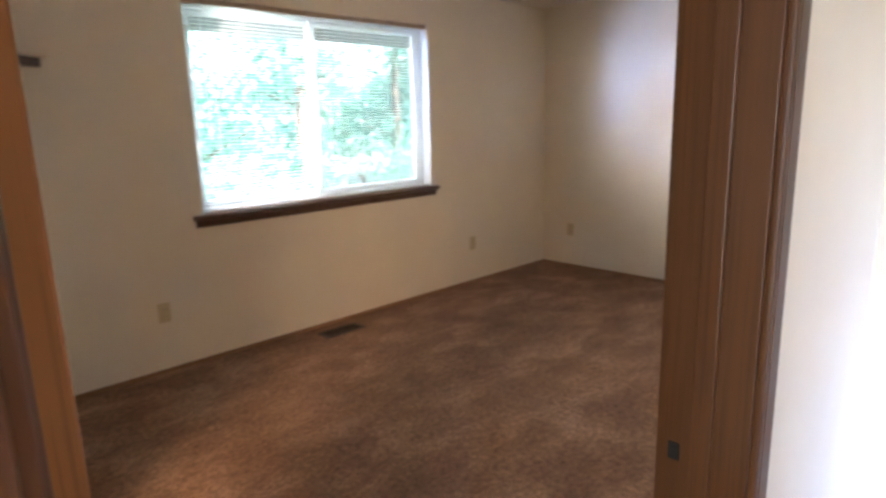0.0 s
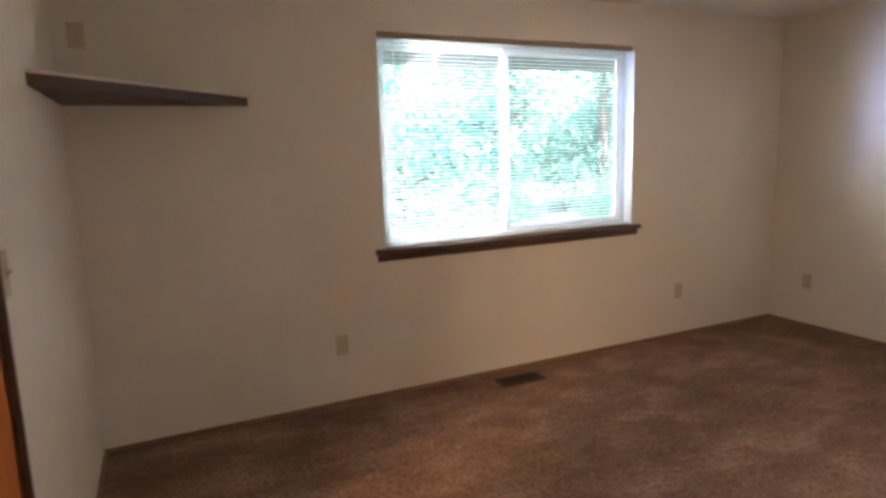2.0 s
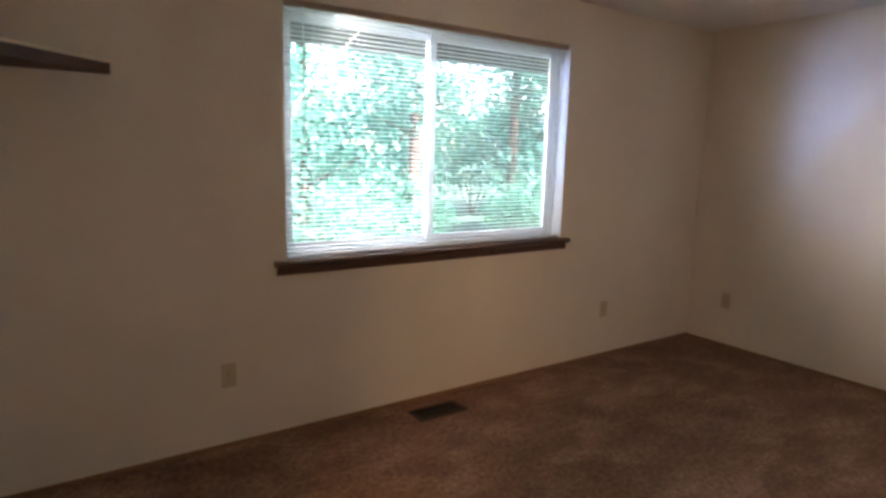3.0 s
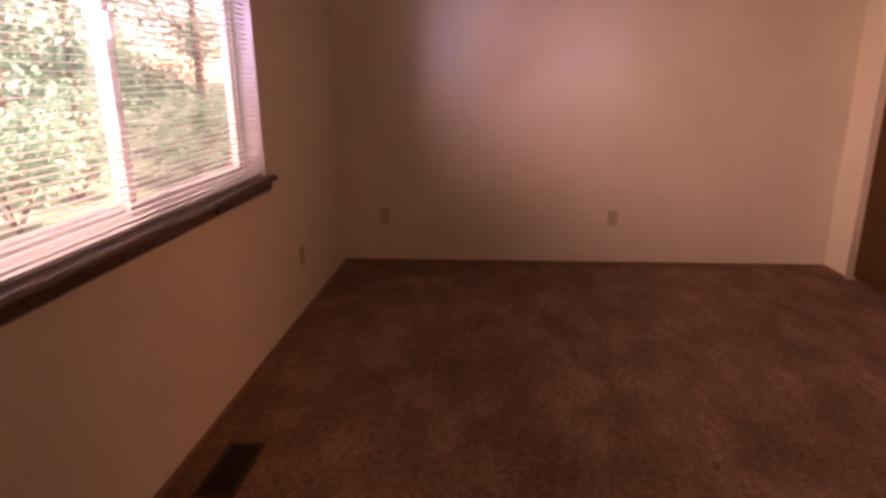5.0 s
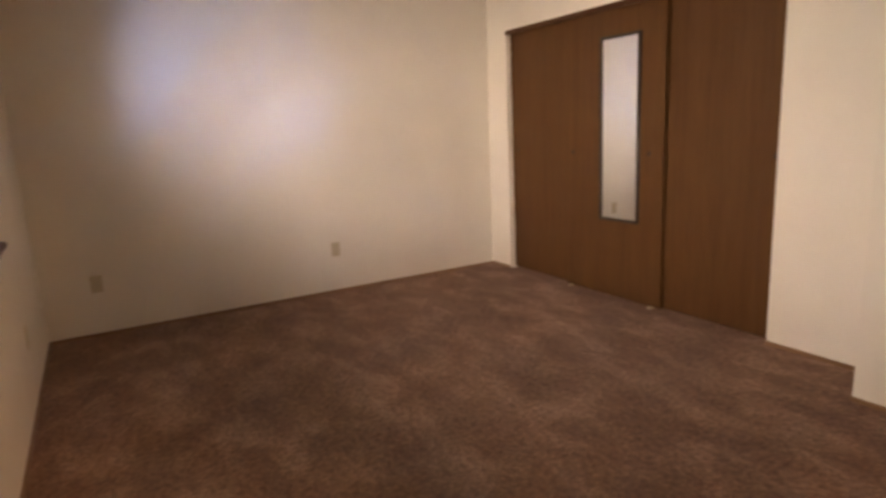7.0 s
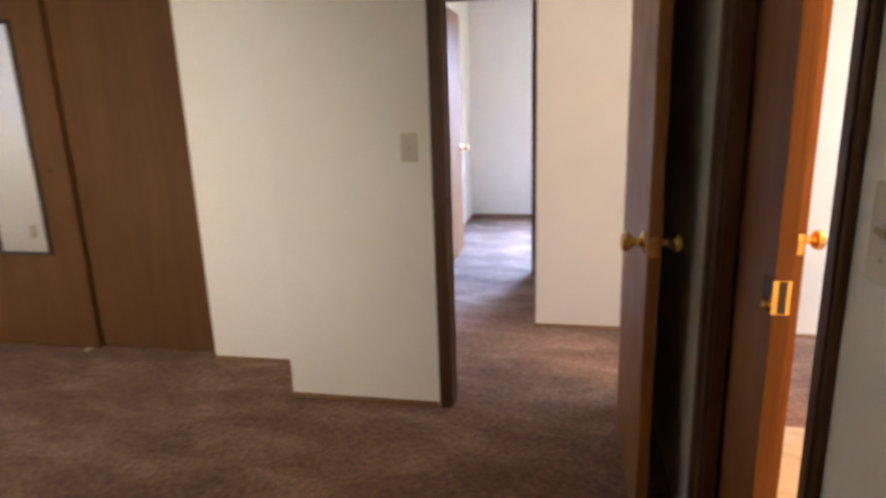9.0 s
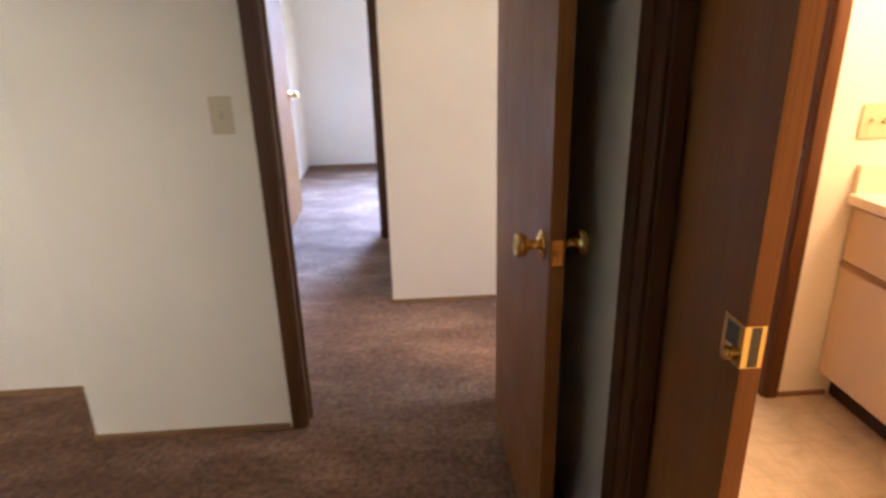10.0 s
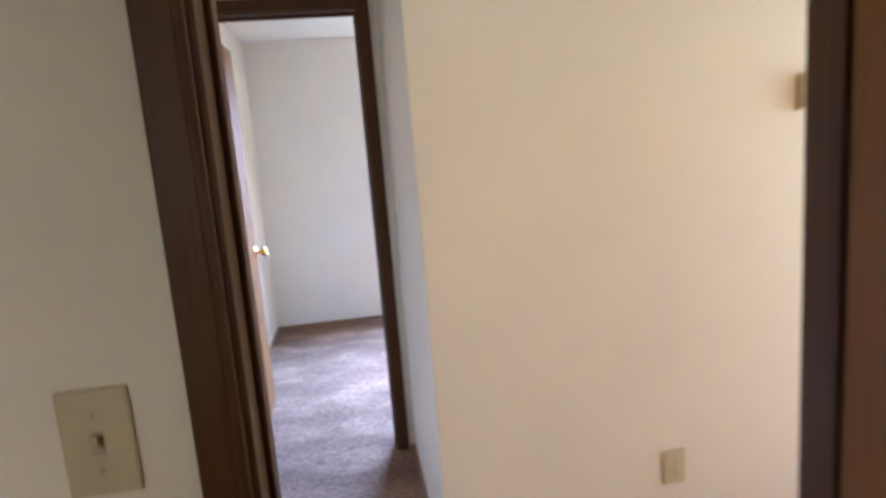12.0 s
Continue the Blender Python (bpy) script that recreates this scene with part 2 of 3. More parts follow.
def wall_x(x0, x1, y0, y1, z1, holes=()):
    """A wall along x, with openings (xa, xb, za, zb) through it."""
    bm = bmesh.new()
    xs = sorted({x0, x1, *(h[0] for h in holes), *(h[1] for h in holes)})
    for a, b in zip(xs, xs[1:]):
        hs = [h for h in holes if h[0] <= a and b <= h[1]]
        if not hs:
            box(bm, (a, y0, 0), (b, y1, z1))
        for h in hs:
            if h[2] > 0:
                box(bm, (a, y0, 0), (b, y1, h[2]))
            box(bm, (a, y0, h[3]), (b, y1, z1))
    return bm


def wall_y(y0, y1, x0, x1, z1, holes=()):
    bm = wall_x(y0, y1, x0, x1, z1, holes)
    for v in bm.verts:
        v.co.x, v.co.y = v.co.y, v.co.x
    return bm


# ---- plan ----
H = 2.374                      # ceiling
XL = -4.873                    # west wall of the bedroom
WIN = (-3.343, -1.488, 0.872, 2.106)
YD = -3.161                    # wall with the bedroom door
WT = 0.115                     # thickness of the wall with the bedroom door
YC = -3.504                    # wall with the closet
XS = -3.26                     # step between those two walls
HE = XS - 0.114                # east end of the hall
DOOR = (-4.779, -4.014)        # bedroom door opening
DH = 2.05                      # door heads
CLO = (-2.644, -0.272)         # closet opening
CH = 2.002
POC = (-2.25, -1.63)           # pocket door opening in the west wall
BATH2 = (-5.79, -5.09)         # bathroom to hall
XB = -6.53                     # far wall of the bathroom
YH = -4.20                     # far wall of the hall
HX = -4.336                    # outside corner of the hall
YF = -5.282                    # wall of the far bedroom
FAR = (-4.262, -3.53)
XE = -3.41                     # east wall of the far bedroom
YS = -7.732
YV = -3.19                     # where carpet meets vinyl

# ---- structure ----
carpet = boxes(((XL - 0.058, YV, -0.12), (0.12, 0.15, 0)), ((-7.3, YS - 0.12, -0.12), (0.12, YV, 0)))
setting("floor", carpet, CARPET, "brown cut-pile carpet with brushed lighter streaks", "carpet")
setting("floor_bath", boxes(((XB - 0.12, YV, -0.12), (XL - 0.058, -1.0, 0.002))), VINYL, "tan tile-patterned sheet vinyl floor in the bathroom", "floor")
setting("ceiling", boxes(((-7.3, YS - 0.12, H), (0.12, 0.15, H + 0.12))), CEIL, "white textured plaster ceiling", "ceiling")
setting("wall_north", wall_x(XB - 0.12, 0.12, 0.0, 0.15, H, [WIN]), WALL, "cream painted wall with a wide window opening", "wall")
setting("wall_east", wall_y(-4.3, 0.0, 0.0, 0.12, H), WALL, "plain cream painted bedroom wall", "wall")
west = wall_y(POC[0], 0.0, XL - 0.115, XL, H, [(POC[0], POC[1], 0, DH)])
box(west, (XL - 0.115, YD, 0), (XL - 0.083, POC[0], H))
box(west, (XL - 0.032, YD, 0), (XL, POC[0], H))
setting("wall_west", west, WALL, "cream painted wall with a doorway to the bathroom", "wall")
door_wall = wall_x(XB - 0.12, XS, YD - WT, YD, H, [(DOOR[0], DOOR[1], 0, DH), (BATH2[0], BATH2[1], 0, DH)])
box(door_wall, (HE, YC - 0.11, 0), (XS, YD - WT, H))
setting("wall_south", door_wall, WALL, "cream painted wall stepping out beside the doorway", "wall")
setting("wall_closet", wall_x(XS, 0.0, YC - 0.11, YC, H, [(CLO[0], CLO[1], 0, CH)]), WALL, "cream painted wall around the closet opening", "wall")
setting("wall_closet_back", boxes(((HE, -4.3, 0), (0.0, -4.2, H))), WALL, "plain back wall of the closet", "wall")
setting("wall_hall_east", boxes(((HE, YF, 0), (HE + 0.11, -4.3, H)), ((HE, -4.2, 0), (HE + 0.11, YC - 0.11, H))), WALL, "plain cream end wall of the hall", "wall")
hall = boxes(((-7.2, YH - 0.115, 0), (HX, YH, H)), ((HX - 0.115, YF, 0), (HX, YH - 0.115, H)))
setting("wall_hall_south", hall, WALL, "cream hall wall with an outside corner", "wall")
# end wall out of view; its opening is added to go with hall_daylight
setting("wall_hall_west", boxes(((-7.3, YH - 0.115, 0), (-7.2, YH + 0.05, H)), ((-7.3, -3.43, 0), (-7.2, YD - WT, H)), ((-7.3, YH + 0.05, 2.15), (-7.2, -3.43, H)), ((-7.2, YD - WT, 0), (XB - 0.12, YD, H))), WALL, "unseen cream end wall of the hall, left open for the daylight lamp", "wall")
setting("wall_far_north", wall_x(-6.2, XE, YF - 0.115, YF, H, [(FAR[0], FAR[1], 0, DH)]), WALL, "white wall with a doorway into the far bedroom", "wall")
setting("wall_far_east", boxes(((XE, YS, 0), (XE + 0.12, YF, H))), WALL, "white side wall of the far bedroom", "wall")
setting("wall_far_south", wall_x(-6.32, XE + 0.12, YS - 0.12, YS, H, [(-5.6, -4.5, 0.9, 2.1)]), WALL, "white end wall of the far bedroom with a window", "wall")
setting("wall_far_west", wall_y(YS, YF, -6.32, -6.2, H), WALL, "plain white wall of the far bedroom", "wall")
setting("wall_bath_west", wall_y(YD, -1.0, XB - 0.12, XB, H), BATHWALL, "cream bathroom wall behind the vanity", "wall")
setting("wall_bath_north", boxes(((XB, -1.1, 0), (XL - 0.115, -1.0, H))), BATHWALL, "cream bathroom end wall", "wall")


# ---- baseboards ----
def baseboard(a, b, out, h=0.020, d=0.011):
    """From a to b along a wall; out: the way the room lies."""
    bm = bmesh.new()
    along_x = abs(a[0] - b[0]) > abs(a[1] - b[1])
    o = 1 if out > 0 else -1
    prof = [(0.0, 0.0), (d * o, 0.0), (d * o, h - 0.006), (d * 0.45 * o, h), (0.0, h)]
    if along_x:
        prism(bm, [(a[1] + u, v) for u, v in prof], min(a[0], b[0]), max(a[0], b[0]), "yz")
    else:
        prism(bm, [(a[0] + u, v) for u, v in prof], min(a[1], b[1]), max(a[1], b[1]), "xz")
    setting("baseboard", bm, BASE_X if along_x else BASE_Y, "thin brown stained wooden baseboard", "baseboard")


CW = 0.05
baseboard((XL, 0), (0, 0), -1)
baseboard((0, -0.011), (0, YC), -1)
baseboard((XL, -0.011), (XL, POC[1] + CW), 1)
baseboard((XL, POC[0] - 0.115), (XL, YD), 1)
baseboard((CLO[0], YC), (XS, YC), 1)
baseboard((CLO[1], YC), (-0.011, YC), 1)
baseboard((XS, YC + 0.011), (XS, YD), 1)
baseboard((XS, YD), (DOOR[1] + CW, YD), 1)
baseboard((-7.2, YH), (HX, YH), 1)
baseboard((HX, YH), (HX, YF), 1)
baseboard((HX, YF), (FAR[0] - CW, YF), 1)
baseboard((XE, YF - 0.115), (XE, YS), -1)
baseboard((-6.2, YS), (XE - 0.011, YS), 1)
baseboard((BATH2[0] - CW, YD), (-6.03, YD), 1)


# ---- door frames ----
def door_frame(x0, x1, y0, y1, top, label, stop_at=None, sides=(1, 1)):
    """Frame of an opening in a wall along x between faces y0 < y1."""
    f = thing("door_frame", label, "door frame", kind="structure")
    t = 0.014
    part("jamb", boxes(((x0, y0 - 0.002, 0), (x0 + t, y1 + 0.002, top)), bevel=0.002), TRIM_Z, f)
    part("jamb", boxes(((x1 - t, y0 - 0.002, 0), (x1, y1 + 0.002, top)), bevel=0.002), TRIM_Z, f)
    part("head_jamb", boxes(((x0 + t, y0 - 0.002, top - t), (x1 - t, y1 + 0.002, top)), bevel=0.002), TRIM_X, f)
    if stop_at is not None:
        s = stop_at
        part("stop", boxes(((x0 + t, s - 0.03, 0), (x0 + t + 0.008, s, top - t)), bevel=0.003), TRIM_Z, f)
        part("stop", boxes(((x1 - t - 0.008, s - 0.03, 0), (x1 - t, s, top - t)), bevel=0.003), TRIM_Z, f)
        part("stop", boxes(((x0 + t, s - 0.03, top - t - 0.011), (x1 - t, s, top - t)), bevel=0.003), TRIM_X, f)
    for face, on in ((y1, sides[1]), (y0, sides[0])):
        if not on:
            continue
        o = 0.012 if face == y1 else -0.012
        for a, b in ((x0 - CW + 0.006, x0 + 0.006), (x1 - 0.006, x1 + CW - 0.006)):
            bm = boxes(((a, face, 0), (b, face + o, top + CW - 0.006)), bevel=0.004)
            mid = (a + b) / 2
            box(bm, (mid - 0.015, face + o * 0.9, 0), (mid + 0.015, face + o * 1.12, top + CW - 0.02), 0.001)
            part("casing", bm, TRIM_Z, f)
        bm = boxes(((x0 + 0.006, face, top - 0.006), (x1 - 0.006, face + o, top + CW - 0.006)), bevel=0.004)
        part("casing", bm, TRIM_X, f)
    return f


bed_frame = door_frame(DOOR[0], DOOR[1], YD - WT, YD, DH, "dark brown wooden frame of the bedroom doorway", YD - 0.042)
far_frame = door_frame(FAR[0], FAR[1], YF - 0.115, YF, DH, "dark brown wooden frame of the far bedroom doorway", YF - 0.06)
bath_frame = door_frame(BATH2[0], BATH2[1], YD - WT, YD, DH, "brown wooden frame of the bathroom's hall doorway", YD - 0.042)

pf = thing("door_frame", "dark brown wooden frame of the bathroom pocket doorway", "door frame", kind="structure")
w0, w1 = XL - 0.115, XL
part("jamb", boxes(((w0 - 0.002, POC[1] - 0.018, 0), (w1 + 0.002, POC[1], DH)), bevel=0.002), TRIM_Z, pf)
part("jamb", boxes(((w0 - 0.002, POC[0], 0), (w0 + 0.030, POC[0] + 0.018, DH)), bevel=0.002), TRIM_Z, pf)
part("jamb", boxes(((w1 - 0.030, POC[0], 0), (w1 + 0.002, POC[0] + 0.018, DH)), bevel=0.002), TRIM_Z, pf)
part("head_jamb", boxes(((w0 - 0.002, POC[0] + 0.018, DH - 0.018), (w1 + 0.002, POC[1] - 0.018, DH)), bevel=0.002), TRIM_Y, pf)
for face, o in ((w1, 0.012), (w0, -0.012)):
    for a, b in ((POC[0] - 0.115, POC[0] + 0.006), (POC[1] - 0.006, POC[1] + CW - 0.006)):
        bm = boxes(((face, a, 0), (face + o, b, DH + CW - 0.006)), bevel=0.004)
        mid = (a + b) / 2
        box(bm, (face + o * 0.9, mid - 0.014, 0), (face + o * 1.4, mid + 0.014, DH + CW - 0.02), 0.003)
        part("casing", bm, TRIM_Z, pf)
    part("casing", boxes(((face, POC[0] + 0.006, DH - 0.006), (face + o, POC[1] - 0.006, DH + CW - 0.006)), bevel=0.004), TRIM_Y, pf)


# ---- doors ----
KNOB = [(0.0, 0.0), (0.033, 0.0), (0.034, 0.003), (0.030, 0.007), (0.020, 0.010), (0.0125, 0.015), (0.011, 0.028), (0.014, 0.034),
        (0.023, 0.038), (0.0275, 0.045), (0.0285, 0.052), (0.027, 0.060), (0.022, 0.064), (0.018, 0.0645), (0.015, 0.062), (0.0, 0.061)]


def swing_door(name, label, w, h, m, knob_z=0.925, latch=True, hinge_side=1):
    """A flush door: its hinge is the local z axis, the leaf runs along local +x, 35 mm thick about y = 0."""
    d = thing(name, label, "door", m=m)
    part("leaf", boxes(((0.004, -0.0175, 0.012), (w, 0.0175, h)), bevel=0.0022), DOORWOOD, d)
    kx = w - 0.062
    for s in (1, -1):
        bm = lathe(bmesh.new(), KNOB, pose(kx, s * 0.0175, knob_z, -90 * s))
        part("door_handle", bm, BRASS, d, "polished brass round door knob", True)
    if latch:
        bm = boxes(((w - 0.0005, -0.0125, knob_z - 0.029), (w + 0.0018, 0.0125, knob_z + 0.029)), bevel=0.0008)
        part("latch_plate", bm, BRASS, d)
        bm = bmesh.new()
        prism(bm, [(w, -0.008), (w + 0.011, -0.001), (w + 0.011, 0.008), (w, 0.008)], knob_z - 0.008, knob_z + 0.008)
        part("latch_bolt", bm, BRASS, d)
    for hz in (0.22, h / 2, h - 0.2):
        bm = lathe(bmesh.new(), [(0, 0), (0.006, 0), (0.006, 0.089), (0, 0.089)], pose(-0.004, 0.018 * hinge_side, hz - 0.044), 12)
        box(bm, (0.0, 0.0165 * hinge_side, hz - 0.044), (0.028, 0.0185 * hinge_side, hz + 0.044))
        part("hinge", bm, BRASS, d)
    return d


# bedroom door, standing open into the room
swing_door("door_bedroom", "brown walnut flush door standing open with brass knobs", 0.735, 2.03, pose(-4.7475, YD - 0.004, 0, 0, 0, 90), hinge_side=1)
# far bedroom door, open against its side wall
swing_door("door_far_bedroom", "brown flush door standing open near the side wall", 0.70, 2.03, pose(FAR[1] - 0.034, YF - 0.112, 0, 0, 0, -90), hinge_side=-1)
# bathroom door to the hall, folded back inside the bathroom
swing_door("door_bathroom", "brown flush door folded back inside the bathroom", 0.67, 2.03, pose(BATH2[1] - 0.034, YD + 0.004, 0, 0, 0, 90), hinge_side=-1)
# strike plate in the bedroom door's jamb
sp = thing("strike_plate", "small dark bronze strike plate in the door jamb", "strike plate")
part("plate", boxes(((DOOR[1] - 0.0155, YD - 0.027, 0.912), (DOOR[1] - 0.0138, YD - 0.011, 0.938)), bevel=0.0005), VENTDARK, sp)
part("bolt_hole", boxes(((DOOR[1] - 0.0162, YD - 0.024, 0.918), (DOOR[1] - 0.0152, YD - 0.014, 0.932))), VENTDARK, sp)
sp2 = thing("strike_plate", "small dark strike plate in the bathroom jamb", "strike plate")
part("plate", boxes(((BATH2[0] + 0.0138, YD - 0.036, 0.926), (BATH2[0] + 0.0155, YD - 0.004, 0.984)), bevel=0.0005), VENTMETAL, sp2)
part("bolt_hole", boxes(((BATH2[0] + 0.0152, YD - 0.028, 0.940), (BATH2[0] + 0.0162, YD - 0.010, 0.970))), IVORY_DARK, sp2)

# pocket door, half drawn out of the wall
PE = -1.987
pd = thing("pocket_door", "brown walnut sliding pocket door half drawn out", "door")
px0, px1 = XL - 0.075, XL - 0.040
part("leaf", boxes(((px0, PE - 0.66, 0.012), (px1, PE, 2.03)), bevel=0.0022), DOORWOOD, pd)
bm = boxes(((px0 + 0.003, PE - 0.0005, 0.899), (px1 + 0.002, PE + 0.0016, 0.969)), bevel=0.0006)
part("edge_plate", bm, BRASS, pd, "polished brass edge latch plate")
part("edge_pull", boxes(((px0 + 0.011, PE + 0.0012, 0.901), (px1 - 0.009, PE + 0.0022, 0.967))), IVORY_DARK, pd)
cup = boxes(((px1 - 0.0005, PE - 0.055, 0.899), (px1 + 0.002, PE, 0.969)), bevel=0.0006)
part("flush_pull", cup, BRASS, pd)
part("pull_recess", boxes(((px1 + 0.0015, PE - 0.045, 0.926), (px1 + 0.0026, PE - 0.012, 0.962))), IVORY_DARK, pd)
bm = lathe(bmesh.new(), [(0, 0), (0.011, 0), (0.012, 0.006), (0.009, 0.012), (0, 0.013)], pose(px1 + 0.002, PE - 0.026, 0.912, 0, 90), 16)
part("thumb_turn", bm, BRASS, pd, "brass thumb turn", True)


# ---- closet ----
def closet_door(x0, x1, y, label, pulls):
    d = thing("closet_door", label, "closet door", "sliding closet doors")
    part("panel", boxes(((x0, y - 0.032, 0.015), (x1, y, CH + 0.01)), bevel=0.002), CLOSETWOOD, d)
    for pull_x in pulls:
        bm = lathe(bmesh.new(), [(0.0, 0.0008), (0.0, 0.001), (0.010, 0.001), (0.0125, 0.003), (0.015, 0.003), (0.0155, 0.0)], pose(pull_x, y, 1.034, -90), 20)
        part("finger_pull", bm, VENTMETAL, d, "", True)
    return d


closet_door(-1.08, CLO[1] + 0.004, YC - 0.052, "brown walnut sliding closet door, closed", (-0.345,))
closet_door(-1.899, -1.0, YC - 0.012, "brown walnut sliding closet door carrying a narrow mirror", (-1.785, -1.067))
closet_door(CLO[0] - 0.004, -1.84, YC - 0.052, "brown walnut sliding closet door, closed", (-2.605,))
tr = thing("closet_track", "dark brown wooden trim over the closet doors", "trim", kind="structure")
part("fascia", boxes(((CLO[0], YC - 0.008, CH - 0.03), (CLO[1], YC + 0.004, CH + 0.008)), bevel=0.002), TRIM_X, tr)
for gx in (-1.04, -1.82):
    g = thing("floor_guide", "small pale plastic closet door guide on the carpet", "door guide")
    part("guide", boxes(((gx - 0.012, YC - 0.055, 0.0), (gx + 0.012, YC + 0.006, 0.012)), bevel=0.003), LAMINATE, g)

# mirror hung on the middle closet door
MX0, MX1, MZ0, MZ1, MY = -1.709, -1.354, 0.562, 1.805, YC - 0.012
mir = thing("door_mirror", "tall narrow mirror in a thin black frame", "mirror")
fw = 0.02
part("frame", boxes(((MX0, MY, MZ0), (MX0 + fw, MY + 0.014, MZ1)), bevel=0.003), BLACKFRAME, mir)
part("frame", boxes(((MX1 - fw, MY, MZ0), (MX1, MY + 0.014, MZ1)), bevel=0.003), BLACKFRAME, mir)
part("frame", boxes(((MX0 + fw, MY, MZ0), (MX1 - fw, MY + 0.014, MZ0 + fw)), bevel=0.003), BLACKFRAME, mir)
part("frame", boxes(((MX0 + fw, MY, MZ1 - fw), (MX1 - fw, MY + 0.014, MZ1)), bevel=0.003), BLACKFRAME, mir)
part("glass", boxes(((MX0 + fw, MY + 0.002, MZ0 + fw), (MX1 - fw, MY + 0.007, MZ1 - fw))), MIRROR, mir)

# ---- window ----
wx0, wx1, wz0, wz1 = WIN
win = thing("window_1", "white vinyl sliding window in the bedroom wall", "window", kind="structure")
fy0, fy1 = 0.085, 0.145


def bar(name, lo, hi, parent, mat=VINYLWHITE, bevel=0.004):
    return part(name, boxes((lo, hi), bevel=bevel), mat, parent)


mid = -2.456
bar("window_frame", (wx0, fy0, wz0), (wx0 + 0.038, fy1, wz1), win)
bar("window_frame", (wx1 - 0.038, fy0, wz0), (wx1, fy1, wz1), win)
bar("window_frame", (wx0 + 0.038, fy0, wz0), (wx1 - 0.038, fy1, wz0 + 0.038), win)
bar("window_frame", (wx0 + 0.038, fy0, wz1 - 0.038), (wx1 - 0.038, fy1, wz1), win)
for (a, b, y0, y1) in ((wx0 + 0.038, mid + 0.022, 0.118, 0.14), (mid - 0.022, wx1 - 0.038, 0.09, 0.114)):
    sash = bar("sash", (a, y0, wz0 + 0.04), (a + 0.042, y1, wz1 - 0.04), win)
    bar("sash_rail", (b - 0.042, y0, wz0 + 0.04), (b, y1, wz1 - 0.04), sash)
    bar("sash_rail", (a + 0.042, y0, wz0 + 0.04), (b - 0.042, y1, wz0 + 0.078), sash)
    bar("sash_rail", (a + 0.042, y0, wz1 - 0.078), (b - 0.042, y1, wz1 - 0.04), sash)
    pane = part("pane", boxes(((a + 0.036, (y0 + y1) / 2 - 0.002, wz0 + 0.07), (b - 0.036, (y0 + y1) / 2 + 0.002, wz1 - 0.07))), GLASS, sash)
    pane.visible_shadow = False
SCREEN = bpy.data.materials.new("grey_insect_mesh")
SCREEN.use_nodes = True
sn, sl = SCREEN.node_tree.nodes, SCREEN.node_tree.links
st, sm = sn.new("ShaderNodeBsdfTransparent"), sn.new("ShaderNodeMixShader")
sn["Principled BSDF"].inputs["Base Color"].default_value = (0.10, 0.105, 0.11, 1)
sn["Principled BSDF"].inputs["Roughness"].default_value = 0.7
sm.inputs["Fac"].default_value = 0.26
sl.new(st.outputs[0], sm.inputs[1])
sl.new(sn["Principled BSDF"].outputs[0], sm.inputs[2])
sl.new(sm.outputs[0], sn["Material Output"].inputs["Surface"])
part("insect_screen", boxes(((mid + 0.02, 0.1462, wz0 + 0.03), (wx1 - 0.03, 0.1472, wz1 - 0.03))), SCREEN, win, "fine grey insect screen")
bar("latch", (mid - 0.016, 0.074, 1.47), (mid + 0.012, 0.092, 1.55), win, bevel=0.005)
for a, b in ((wx0 - 0.001, wx0 + 0.003), (wx1 - 0.003, wx1 + 0.001)):
    bar("reveal", (a, 0.001, wz0), (b, fy0, wz1), win, VINYLWHITE, 0.0)
sill = thing("window_sill", "dark brown stained wooden window sill with apron", "window sill", kind="structure")
bm = bmesh.new()
prof = [(0.085, 0.858), (-0.030, 0.858), (-0.042, 0.863), (-0.046, 0.872), (-0.042, 0.883), (-0.034, 0.888), (0.085, 0.888)]
prism(bm, prof, wx0 - 0.001, wx1 + 0.001, "yz")
part("stool", bm, SILLWOOD, sill)
for a, b in ((wx0 - 0.062, wx0 - 0.001), (wx1 + 0.001, wx1 + 0.045)):
    bm = bmesh.new()
    prism(bm, [(-0.001, 0.858)] + prof[1:6] + [(-0.001, 0.888)], a, b, "yz")
    part("stool_horn", bm, SILLWOOD, sill)
bm = bmesh.new()
prism(bm, [(-0.001, 0.815), (-0.008, 0.815), (-0.014, 0.822), (-0.016, 0.857), (-0.001, 0.857)], wx0 - 0.05, wx1 + 0.035, "yz")
part("apron", bm, SILLWOOD, sill)

# mini blind, let down with its slats level
bl = thing("mini_blind", "white mini blind lowered with its slats open", "blind")
part("head_rail", boxes(((wx0 + 0.008, 0.012, wz1 - 0.030), (wx1 - 0.008, 0.042, wz1 - 0.002)), bevel=0.003), BLINDRAIL, bl, "tan head rail")
part("bottom_rail", boxes(((wx0 + 0.012, 0.014, 0.894), (wx1 - 0.012, 0.040, 0.906)), bevel=0.004), BLIND, bl)
bm = bmesh.new()
for k in range(4):
    y0, y1 = 0.0145 + 0.00625 * k, 0.0145 + 0.00625 * (k + 1)
    h0, h1 = (0.0022 * (1 - ((y - 0.027) / 0.0125) ** 2) for y in (y0, y1))
    vs = [bm.verts.new(c) for c in ((wx0 + 0.012, y0, h0), (wx1 - 0.012, y0, h0), (wx1 - 0.012, y1, h1), (wx0 + 0.012, y1, h1))]
    ws = [bm.verts.new(v.co + Vector((0, 0, 0.0004))) for v in vs]
    bm.faces.new(vs[::-1])
    bm.faces.new(ws)
    bm.faces.new((vs[0], vs[1], ws[1], ws[0]))
    bm.faces.new((vs[2], vs[3], ws[3], ws[2]))
slat = part("slat", bm, BLIND, bl)
slat.location.z = 0.922
z = 0.922
